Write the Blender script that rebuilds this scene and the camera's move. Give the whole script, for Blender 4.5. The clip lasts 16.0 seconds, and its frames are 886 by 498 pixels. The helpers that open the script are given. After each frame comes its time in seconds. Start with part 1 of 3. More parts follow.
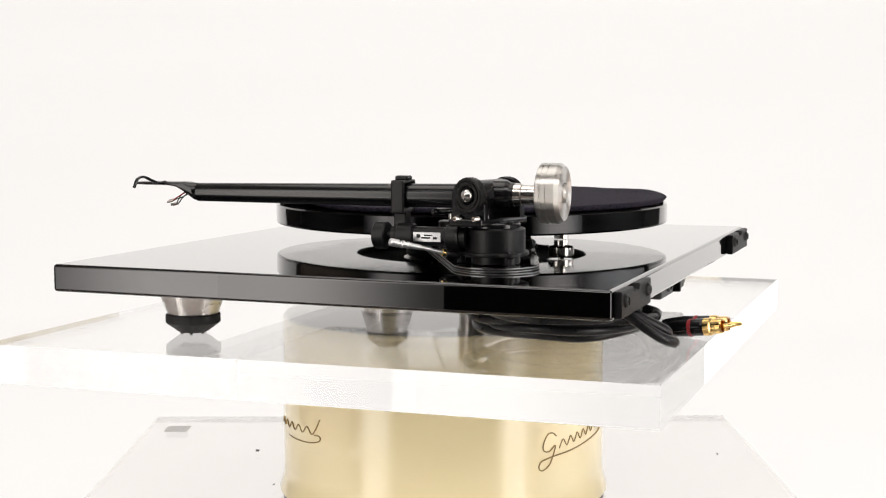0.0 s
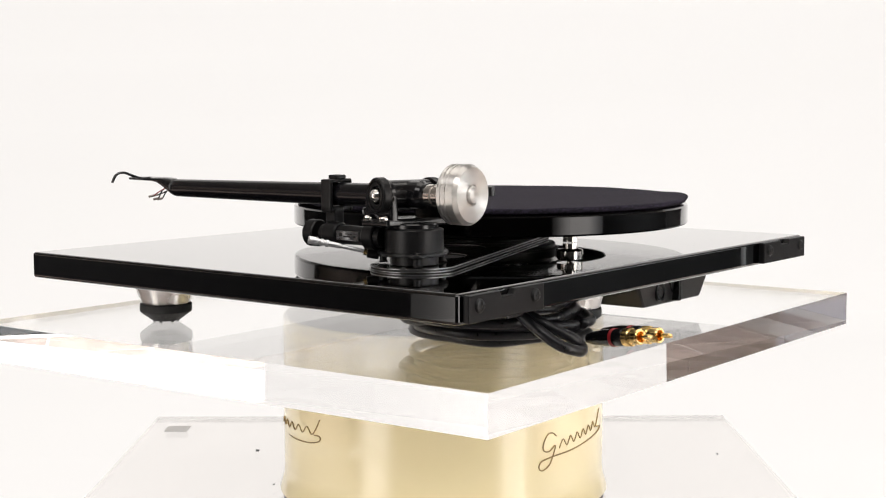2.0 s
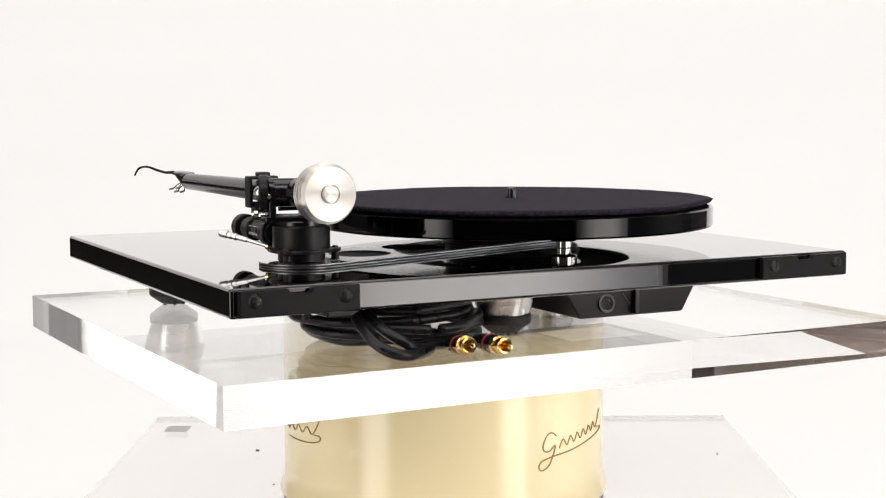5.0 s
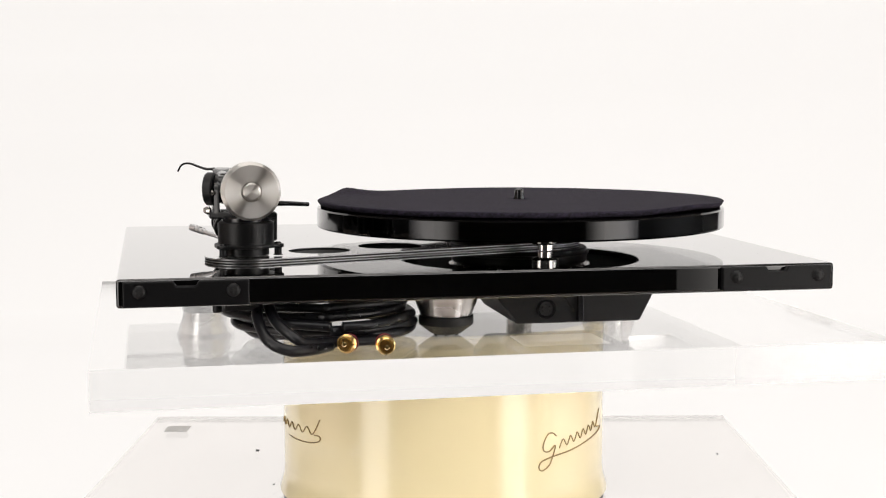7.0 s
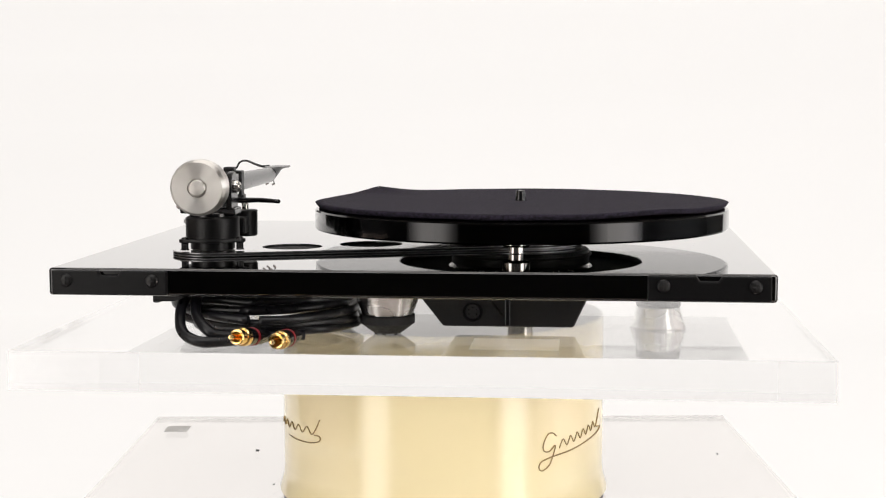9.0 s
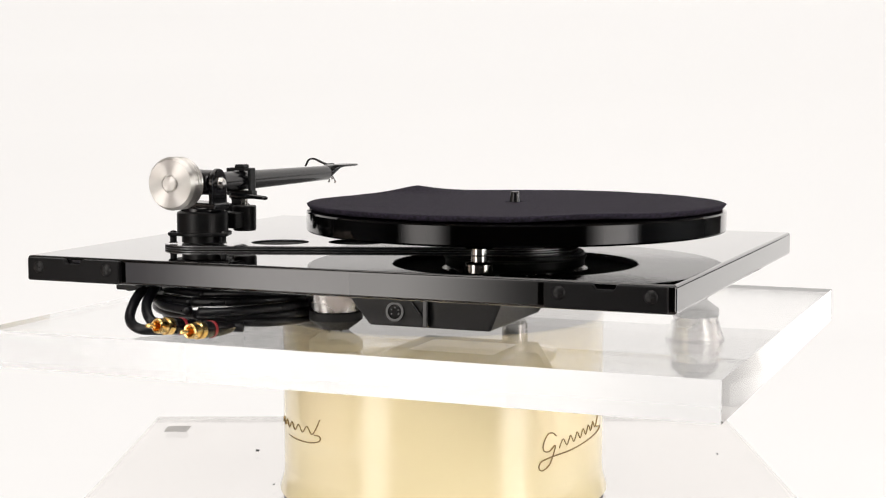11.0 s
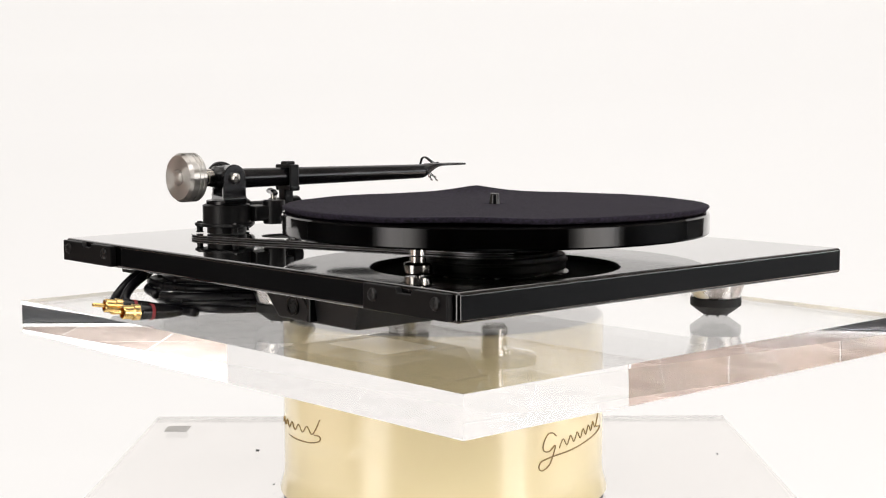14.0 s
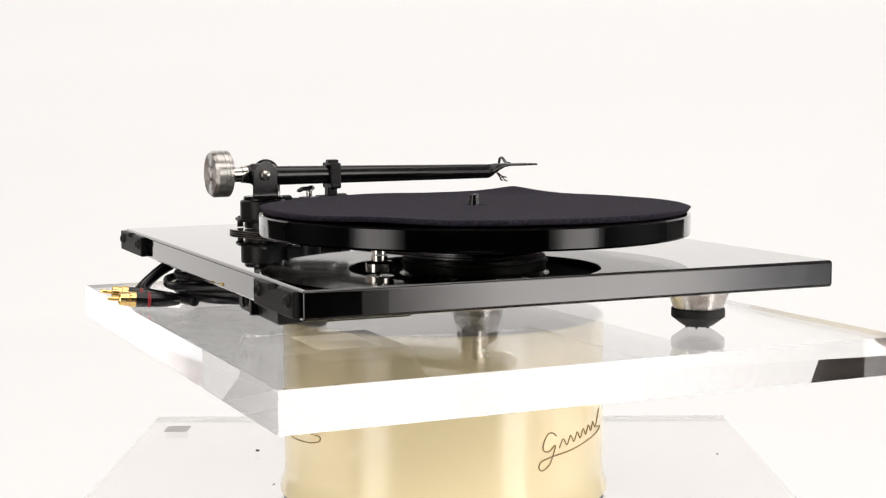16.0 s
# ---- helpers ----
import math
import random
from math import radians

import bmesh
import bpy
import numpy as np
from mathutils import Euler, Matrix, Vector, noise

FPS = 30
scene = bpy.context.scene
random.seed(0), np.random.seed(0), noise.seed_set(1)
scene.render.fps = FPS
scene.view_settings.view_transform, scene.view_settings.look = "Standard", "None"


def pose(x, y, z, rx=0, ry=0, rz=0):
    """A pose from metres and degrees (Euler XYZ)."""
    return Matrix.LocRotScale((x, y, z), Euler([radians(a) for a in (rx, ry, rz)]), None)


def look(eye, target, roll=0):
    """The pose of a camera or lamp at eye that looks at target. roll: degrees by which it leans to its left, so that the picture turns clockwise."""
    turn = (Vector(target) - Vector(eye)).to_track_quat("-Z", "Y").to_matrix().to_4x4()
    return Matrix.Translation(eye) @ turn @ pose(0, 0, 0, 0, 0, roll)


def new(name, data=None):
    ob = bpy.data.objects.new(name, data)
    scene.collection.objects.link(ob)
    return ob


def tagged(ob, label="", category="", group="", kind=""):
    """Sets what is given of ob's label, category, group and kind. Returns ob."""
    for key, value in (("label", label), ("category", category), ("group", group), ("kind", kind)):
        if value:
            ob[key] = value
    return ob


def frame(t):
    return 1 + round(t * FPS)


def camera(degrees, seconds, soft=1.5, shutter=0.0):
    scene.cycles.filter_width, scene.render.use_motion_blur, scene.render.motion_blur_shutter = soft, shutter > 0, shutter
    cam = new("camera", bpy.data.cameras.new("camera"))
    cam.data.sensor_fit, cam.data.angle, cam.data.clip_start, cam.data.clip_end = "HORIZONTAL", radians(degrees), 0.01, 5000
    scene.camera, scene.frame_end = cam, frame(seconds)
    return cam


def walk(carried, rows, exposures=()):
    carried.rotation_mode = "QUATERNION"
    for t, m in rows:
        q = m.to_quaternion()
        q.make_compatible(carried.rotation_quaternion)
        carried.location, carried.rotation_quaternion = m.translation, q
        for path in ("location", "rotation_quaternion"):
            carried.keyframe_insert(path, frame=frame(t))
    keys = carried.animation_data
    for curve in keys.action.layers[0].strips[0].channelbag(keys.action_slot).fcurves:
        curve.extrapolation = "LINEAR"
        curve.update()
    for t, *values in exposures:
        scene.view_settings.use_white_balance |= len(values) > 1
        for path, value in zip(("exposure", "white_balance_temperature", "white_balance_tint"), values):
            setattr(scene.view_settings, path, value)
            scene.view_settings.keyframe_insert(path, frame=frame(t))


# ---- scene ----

# ---- camera: stands still; the plate and what lies on it turn ----
Z0 = 1.0                      # height of the deck's top over the floor
EYE = Vector((0, -1.0575, Z0 + 0.0996))
PITCH = radians(5.648)
cam = camera(34.08, 16.0, soft=1.15)
VIEW = look(EYE, EYE + Vector((0, math.cos(PITCH), -math.sin(PITCH))), -0.146)
walk(cam, [(0, VIEW), (16, VIEW)])


def turn(t):
    """Turn of the revolving plate about the upright axis, degrees."""
    return 249.434 - 8.3034 * t - 0.00806 * t * t


# ---- world and lights ----
world = bpy.data.worlds.new("studio")
scene.world = world
world.use_nodes = True
world.node_tree.nodes["Background"].inputs["Color"].default_value = (1.0, 0.97, 0.94, 1)
world.node_tree.nodes["Background"].inputs["Strength"].default_value = 0.15


def panel(name, at, aim, w, h, watts, colour=(1, 0.95, 0.90), spread=180):
    data = bpy.data.lights.new(name, "AREA")
    data.shape, data.size, data.size_y, data.energy, data.color = "RECTANGLE", w, h, watts, colour
    ob = new(name, data)
    data.spread = radians(spread)
    ob.matrix_world = look(at, aim)
    return ob


def softbox(at, aim, w, h, watts):
    """A tall soft lamp whose cloth is brightest in the middle and fades towards its upright edges."""
    ob = panel("softbox_lamp", at, aim, w, h, watts)
    ob.data.use_nodes = True
    nt = ob.data.node_tree
    geo, sep = nt.nodes.new("ShaderNodeNewGeometry"), nt.nodes.new("ShaderNodeSeparateXYZ")
    nt.links.new(geo.outputs["Parametric"], sep.inputs[0])
    fold = nt.nodes.new("ShaderNodeMath")
    fold.operation = "PINGPONG"
    fold.inputs[1].default_value = 0.5
    nt.links.new(sep.outputs["X"], fold.inputs[0])
    rise = nt.nodes.new("ShaderNodeMapRange")
    rise.interpolation_type = "SMOOTHSTEP"
    rise.inputs["From Min"].default_value, rise.inputs["From Max"].default_value = 0.0, 0.38
    rise.inputs["To Min"].default_value, rise.inputs["To Max"].default_value = 0.12, 1.35
    nt.links.new(fold.outputs[0], rise.inputs["Value"])
    nt.links.new(rise.outputs[0], nt.nodes["Emission"].inputs["Strength"])
    return ob


# two tall softboxes beside the camera; the other panels are unseen fill lights, added over the set and towards both
# sides
softbox((-0.669, -0.669, Z0 + 0.05), (0.0, 0.0, Z0 + 0.05), 0.48, 1.15, 4.7)
softbox((0.78, -0.718, Z0 + 0.05), (0.05, -0.05, Z0 + 0.05), 0.53, 1.15, 5.9)
panel("overhead_fill", (0.0, 0.1, Z0 + 1.85), (0, 0.1, Z0), 1.8, 1.4, 17)
# unseen side fills, added to brighten the floor and walls the acrylic refracts
panel("fill_light", (-4.0, 0.0, 2.9), (-5.9, 0.0, 0.6), 1.6, 4.6, 280, (1, 0.97, 0.98), 130)
panel("fill_light", (4.0, 0.0, 2.9), (5.9, 0.0, 0.6), 1.6, 4.6, 830, (0.94, 0.98, 1.0), 130)
# unseen fill behind the camera, added to lift the drum's front
panel("fill_light", (0.0, -1.9, 2.95), (0.0, -1.9, 0), 3.0, 1.0, 42, (1, 0.97, 0.95))
scene.cycles.max_bounces, scene.cycles.glossy_bounces, scene.cycles.transmission_bounces = 32, 20, 28


# ---- materials ----
def mat(name, colour, rough=0.5, metal=0.0, **more):
    m = bpy.data.materials.new(name)
    m.use_nodes = True
    b = m.node_tree.nodes["Principled BSDF"]
    b.inputs["Base Color"].default_value = (*colour, 1)
    b.inputs["Roughness"].default_value = rough
    b.inputs["Metallic"].default_value = metal
    for k, v in more.items():
        b.inputs[k.replace("_", " ")].default_value = v
    return m


def grain(m, scale, low, high, rough=None, bump=0.0, detail=6, stretch=(1, 1, 1), dist=0.0005):
    """Noise between two colours, with roughness and relief from the same noise, in metres of the thing."""
    nt = m.node_tree
    b = nt.nodes["Principled BSDF"]
    tc = nt.nodes.new("ShaderNodeTexCoord")
    mp = nt.nodes.new("ShaderNodeMapping")
    mp.inputs["Scale"].default_value = stretch
    n = nt.nodes.new("ShaderNodeTexNoise")
    n.inputs["Scale"].default_value, n.inputs["Detail"].default_value = scale, detail
    nt.links.new(tc.outputs["Object"], mp.inputs[0])
    nt.links.new(mp.outputs[0], n.inputs["Vector"])
    r = nt.nodes.new("ShaderNodeValToRGB")
    r.color_ramp.elements[0].position, r.color_ramp.elements[1].position = 0.3, 0.7
    r.color_ramp.elements[0].color, r.color_ramp.elements[1].color = (*low, 1), (*high, 1)
    nt.links.new(n.outputs["Fac"], r.inputs[0])
    nt.links.new(r.outputs[0], b.inputs["Base Color"])
    if rough:
        mr = nt.nodes.new("ShaderNodeMapRange")
        mr.inputs["From Min"].default_value, mr.inputs["From Max"].default_value = 0.3, 0.7
        mr.inputs["To Min"].default_value, mr.inputs["To Max"].default_value = rough
        nt.links.new(n.outputs["Fac"], mr.inputs["Value"])
        nt.links.new(mr.outputs[0], b.inputs["Roughness"])
    if bump:
        bp = nt.nodes.new("ShaderNodeBump")
        bp.inputs["Strength"].default_value, bp.inputs["Distance"].default_value = bump, dist
        nt.links.new(n.outputs["Fac"], bp.inputs["Height"])
        nt.links.new(bp.outputs[0], b.inputs["Normal"])
    return m


LACQUER = grain(mat("black_lacquer", (0.004, 0.004, 0.005), 0.03, 1.0, Coat_Weight=1.0, Coat_IOR=1.68, Coat_Roughness=0.015), 9, (0.006, 0.006, 0.007), (0.010, 0.010, 0.011), (0.02, 0.045))
RIM = grain(mat("polished_black", (0.006, 0.006, 0.007), 0.12, 1.0, Coat_Weight=0.65, Coat_Roughness=0.06), 30, (0.003, 0.003, 0.003), (0.006, 0.006, 0.007), (0.08, 0.13))
PLASTIC = grain(mat("black_plastic", (0.012, 0.012, 0.013), 0.4, Specular_IOR_Level=0.3), 700, (0.003, 0.003, 0.0034), (0.006, 0.006, 0.0065), (0.34, 0.46), 0.12, dist=0.0001)
SATIN = grain(mat("satin_black_paint", (0.01, 0.01, 0.011), 0.2), 900, (0.003, 0.003, 0.0036), (0.005, 0.005, 0.0062), (0.15, 0.21))
HINGE = grain(mat("dark_moulded_plastic", (0.008, 0.008, 0.009), 0.42, Specular_IOR_Level=0.16), 800, (0.003, 0.003, 0.0034), (0.005, 0.005, 0.0056), (0.36, 0.48), 0.1, dist=0.0001)
MATT = grain(mat("matt_black", (0.004, 0.004, 0.004), 0.7), 400, (0.003, 0.003, 0.003), (0.006, 0.006, 0.006), (0.65, 0.8))
RUBBER = grain(mat("black_rubber", (0.012, 0.012, 0.012), 0.6), 500, (0.004, 0.004, 0.004), (0.008, 0.008, 0.008), (0.5, 0.7), 0.1)
FELT = grain(mat("dark_felt", (0.016, 0.014, 0.020), 0.95, Specular_IOR_Level=0.2), 420, (0.002, 0.002, 0.003), (0.032, 0.025, 0.044), (0.9, 1.0), 1.0, 4, dist=0.0006)
STEEL = grain(mat("turned_steel", (0.62, 0.60, 0.57), 0.22, 1.0), 160, (0.55, 0.53, 0.50), (0.68, 0.66, 0.63), (0.16, 0.30))
def lathe_marks(m):
    """Concentric turning marks: the sheen fans out from the turned axis."""
    t = m.node_tree.nodes.new("ShaderNodeTangent")
    t.direction_type, t.axis = "RADIAL", "Z"
    b = m.node_tree.nodes["Principled BSDF"]
    b.inputs["Anisotropic"].default_value, b.inputs["Anisotropic Rotation"].default_value = 1.0, 0.25
    m.node_tree.links.new(t.outputs[0], b.inputs["Tangent"])
    return m


TURNED = lathe_marks(grain(mat("lathe_turned_steel", (0.66, 0.64, 0.61), 0.3, 1.0), 90, (0.66, 0.64, 0.61), (0.70, 0.68, 0.65), (0.36, 0.40)))
ALU = lathe_marks(grain(mat("turned_aluminium", (0.72, 0.71, 0.70), 0.25, 1.0), 40, (0.68, 0.67, 0.66), (0.74, 0.73, 0.72), (0.22, 0.28)))
CHROME = mat("bright_chrome", (0.80, 0.77, 0.73), 0.12, 1.0)
GOLD = grain(mat("gold_plating", (0.85, 0.55, 0.16), 0.18, 1.0), 300, (0.86, 0.58, 0.20), (0.95, 0.70, 0.30), (0.12, 0.25))
SLEEVE = grain(mat("cable_sheath", (0.010, 0.010, 0.012), 0.33, Specular_IOR_Level=0.35), 350, (0.003, 0.003, 0.004), (0.006, 0.006, 0.008), (0.26, 0.42), 0.15)
RED = mat("red_band", (0.25, 0.01, 0.015), 0.4)
ACRYLIC_BASE = mat("clear_acrylic_slab", (0.92, 0.90, 0.885), 0.0, IOR=1.49, Transmission_Weight=1.0)
ACRYLIC = mat("clear_acrylic", (1, 1, 1), 0.0, IOR=1.49, Transmission_Weight=1.0)
CREAM = grain(mat("cream_enamel", (0.89, 0.75, 0.42), 0.1, Coat_Weight=0.4, Coat_IOR=1.6, Coat_Roughness=0.03), 7, (0.88, 0.755, 0.45), (0.91, 0.785, 0.49), (0.03, 0.05))
BRONZE = grain(mat("bronze_ink", (0.16, 0.10, 0.025), 0.35, 0.0), 120, (0.24, 0.15, 0.04), (0.36, 0.24, 0.08))
DULL = grain(mat("dull_tan_plate", (0.3, 0.27, 0.2), 0.6, Specular_IOR_Level=0.0), 30, (0.34, 0.32, 0.27), (0.42, 0.40, 0.34), (0.5, 0.7))
GREYTAPE = mat("grey_tape", (0.55, 0.54, 0.53), 0.6)
PAPER = grain(mat("label_paper", (0.75, 0.75, 0.74), 0.6), 200, (0.7, 0.7, 0.69), (0.8, 0.8, 0.79))
BRACE = grain(mat("brace_plate", (0.03, 0.03, 0.032), 0.10, 1.0, Coat_Weight=1.0, Coat_Roughness=0.03), 40, (0.045, 0.045, 0.048), (0.065, 0.065, 0.068), (0.08, 0.13))
SCALE = grain(mat("silvered_label", (0.5, 0.5, 0.5), 0.16, 1.0), 120, (0.42, 0.42, 0.43), (0.52, 0.52, 0.53), (0.12, 0.2))
EDGE = grain(mat("dull_metal_edge", (0.45, 0.45, 0.46), 0.35, 1.0), 200, (0.22, 0.22, 0.23), (0.32, 0.32, 0.33), (0.3, 0.42))
COPPER = mat("tinned_tag", (0.42, 0.36, 0.33), 0.4, 0.8)
POLISHED = grain(mat("satin_steel", (0.8, 0.8, 0.8), 0.42, 1.0), 200, (0.74, 0.74, 0.75), (0.84, 0.84, 0.85), (0.36, 0.48))
# backdrop's whiteness comes from its own emission, not from the lamps
BACKDROP = mat("glowing_white_backdrop", (0.10, 0.10, 0.10), 0.9, Emission_Color=(1.0, 0.965, 0.935, 1), Emission_Strength=0.88)
TILE = grain(mat("brown_floor_tile", (0.3, 0.22, 0.18), 0.3), 3, (0.30, 0.235, 0.20), (0.42, 0.34, 0.295), (0.18, 0.4))
GROUT = grain(mat("pale_grout", (0.6, 0.58, 0.55), 0.8), 60, (0.72, 0.70, 0.67), (0.82, 0.80, 0.77))
WALL = grain(mat("dark_wall_paint", (0.03, 0.03, 0.03), 0.8), 4, (0.022, 0.021, 0.021), (0.030, 0.029, 0.028))
# near-black tone of the added bands that darken the plinth's reflections
DARK_BAND = grain(mat("unseen_dark_band", (0.06, 0.06, 0.06), 0.6), 3, (0.010, 0.0095, 0.010), (0.017, 0.0165, 0.017), (0.55, 0.75))
GREY_WALL = grain(mat("lilac_grey_wall_paint", (0.2, 0.2, 0.2), 0.8), 2.5, (0.58, 0.57, 0.62), (0.78, 0.77, 0.82))
PALE_WALL = grain(mat("pale_wall_paint", (0.75, 0.74, 0.76), 0.8), 2.5, (0.74, 0.73, 0.75), (0.83, 0.82, 0.83))
BROWN = grain(mat("brown_panelling", (0.3, 0.22, 0.18), 0.6), 2.2, (0.22, 0.175, 0.14), (0.40, 0.32, 0.26), (0.5, 0.7), detail=8)
CEIL = grain(mat("ceiling_paint", (0.5, 0.5, 0.5), 0.85), 4, (0.3, 0.3, 0.29), (0.34, 0.34, 0.33))


# ---- building helpers ----
def part(name, bm, material, parent=None, label=""):
    me = bpy.data.meshes.new(name)
    bmesh.ops.recalc_face_normals(bm, faces=bm.faces)
    bm.to_mesh(me)
    bm.free()
    me.materials.append(material)
    ob = new(name, me)
    if parent:
        ob.parent = parent
    if label:
        ob["label"] = label
    return ob


def again(ob, parent, m):
    """Another object on the same mesh."""
    o = new(ob.name.split(".")[0], ob.data)
    o.parent = parent
    o.matrix_basis = m
    return o


def smooth(bm, limit=0.6):
    for f in bm.faces:
        f.smooth = True
    for e in bm.edges:
        if len(e.link_faces) == 2:
            a, b = e.link_faces[0].calc_area(), e.link_faces[1].calc_area()
            bend = e.calc_face_angle(0)
            if bend > limit or (bend > 0.02 and max(a, b) > 5 * min(a, b)):
                e.smooth = False
    return bm


def box(x0, x1, y0, y1, z0, z1, bevel=0.0, segs=3):
    bm = bmesh.new()
    bmesh.ops.create_cube(bm, size=1, matrix=Matrix.Translation(((x0 + x1) / 2, (y0 + y1) / 2, (z0 + z1) / 2)) @ Matrix.Diagonal((x1 - x0, y1 - y0, z1 - z0, 1)))
    if bevel:
        bmesh.ops.bevel(bm, geom=bm.edges[:], offset=bevel, segments=segs, affect="EDGES", profile=0.5)
        smooth(bm, 0.9)
    return bm


def prism(corners, low, high, bevel=0.0, segs=3):
    """A four-cornered slab; each corner has its own lower and upper height."""
    bm = bmesh.new()
    a = [bm.verts.new((x, y, z)) for (x, y), z in zip(corners, low)]
    b = [bm.verts.new((x, y, z)) for (x, y), z in zip(corners, high)]
    bm.faces.new(a[::-1])
    bm.faces.new(b)
    for i in range(4):
        j = (i + 1) % 4
        bm.faces.new((a[i], a[j], b[j], b[i]))
    if bevel:
        bmesh.ops.bevel(bm, geom=bm.edges[:], offset=bevel, segments=segs, affect="EDGES", profile=0.5)
        smooth(bm, 0.9)
    return bm


def lathe(profile, segs=64, m=Matrix()):
    """Turns (radius, height) pairs about z; closed where the radius is 0."""
    bm = bmesh.new()
    rings = []
    for r, z in profile:
        if r < 1e-7:
            rings.append([bm.verts.new(m @ Vector((0, 0, z)))])
        else:
            rings.append([bm.verts.new(m @ Vector((r * math.cos(a), r * math.sin(a), z))) for a in (2 * math.pi * i / segs for i in range(segs))])
    for a, b in zip(rings, rings[1:]):
        for i in range(segs):
            j = (i + 1) % segs
            if len(a) == 1 and len(b) > 1:
                bm.faces.new((a[0], b[i], b[j]))
            elif len(b) == 1 and len(a) > 1:
                bm.faces.new((a[i], a[j], b[0]))
            elif len(a) > 1:
                bm.faces.new((a[i], a[j], b[j], b[i]))
    bmesh.ops.recalc_face_normals(bm, faces=bm.faces)
    return smooth(bm, 0.5)


def turned(profile, at, axis=(0, 0, 1), segs=64):
    q = Vector((0, 0, 1)).rotation_difference(Vector(axis).normalized()).to_matrix().to_4x4()
    return lathe(profile, segs, Matrix.Translation(at) @ q)


def rod(r, a, b, r2=None, segs=32, edge=0.0):
    a, b = Vector(a), Vector(b)
    n, r2 = (b - a).length, r if r2 is None else r2
    if edge:
        prof = [(0, 0), (r - edge, 0), (r, edge), (r2, n - edge), (r2 - edge, n), (0, n)]
    else:
        prof = [(0, 0), (r, 0), (r2, n), (0, n)]
    return turned(prof, a, b - a, segs)


def spline(points, n=10):
    """Catmull-Rom through the points."""
    p = [Vector(q) for q in points]
    p = [2 * p[0] - p[1], *p, 2 * p[-1] - p[-2]]
    out = []
    for i in range(1, len(p) - 2):
        for k in range(n):
            t = k / n
            out.append(0.5 * (2 * p[i] + (p[i + 1] - p[i - 1]) * t + (2 * p[i - 1] - 5 * p[i] + 4 * p[i + 1] - p[i + 2]) * t * t + (3 * p[i] - p[i - 1] - 3 * p[i + 1] + p[i + 2]) * t ** 3))
    return out + [p[-2]]


def sweep(points, r, segs=12, n=10, r_end=None, flat=1.0):
    """A round (or flattened) strand along a smooth line."""
    path = spline(points, n)
    bm = bmesh.new()
    rings, side = [], None
    for i, p in enumerate(path):
        d = (path[min(i + 1, len(path) - 1)] - path[max(i - 1, 0)]).normalized()
        if side is None:
            side = d.cross(Vector((0, 0, 1)) if abs(d.z) < 0.9 else Vector((1, 0, 0))).normalized()
        side = (side - d * side.dot(d)).normalized()
        up = side.cross(d)
        rr = r if r_end is None else r + (r_end - r) * i / (len(path) - 1)
        rings.append([bm.verts.new(p + (side * math.cos(a) + up * math.sin(a) * flat) * rr) for a in (2 * math.pi * k / segs for k in range(segs))])
    for a, b in zip(rings, rings[1:]):
        for k in range(segs):
            bm.faces.new((a[k], a[(k + 1) % segs], b[(k + 1) % segs], b[k]))
    bm.faces.new(rings[0][::-1])
    bm.faces.new(rings[-1])
    return smooth(bm, 0.9)


def slab_from(outline, z0, z1, bevel=0.0, holes=()):
    """An upright-sided plate from a plan outline, with round holes (x, y, r)."""
    bm = bmesh.new()
    loops = [[bm.verts.new((x, y, z0)) for x, y in outline]]
    for hx, hy, hr in holes:
        loops.append([bm.verts.new((hx + hr * math.cos(a), hy + hr * math.sin(a), z0)) for a in (2 * math.pi * k / 48 for k in range(48))])
    edges = []
    for lp in loops:
        edges += [bm.edges.new((lp[i], lp[(i + 1) % len(lp)])) for i in range(len(lp))]
    bmesh.ops.triangle_fill(bm, use_beauty=True, use_dissolve=False, edges=edges)
    r = bmesh.ops.extrude_face_region(bm, geom=bm.faces[:])
    bmesh.ops.translate(bm, vec=(0, 0, z1 - z0), verts=[v for v in r["geom"] if isinstance(v, bmesh.types.BMVert)])
    bmesh.ops.recalc_face_normals(bm, faces=bm.faces)
    if bevel:
        rim = [e for e in bm.edges if len(e.link_faces) == 2 and e.calc_face_angle(0) > 1.2 and abs(e.verts[0].co.z - e.verts[1].co.z) < 1e-6]
        bmesh.ops.bevel(bm, geom=rim, offset=bevel, segments=2, affect="EDGES", profile=0.5)
    return smooth(bm, 0.5)


def capsule(ax, ay, ra, bx, by, rb, n=24):
    """Outline round two circles of different size and their common tangents."""
    d = math.hypot(bx - ax, by - ay)
    base, k = math.atan2(by - ay, bx - ax), math.acos((ra - rb) / d)
    pts = [(ax + ra * math.cos(base + k + (2 * math.pi - 2 * k) * i / n), ay + ra * math.sin(base + k + (2 * math.pi - 2 * k) * i / n)) for i in range(n + 1)]
    return pts + [(bx + rb * math.cos(base - k + 2 * k * i / n), by + rb * math.sin(base - k + 2 * k * i / n)) for i in range(n + 1)]


def thing(name, label, category, group=""):
    return tagged(new(name), label, category, group)


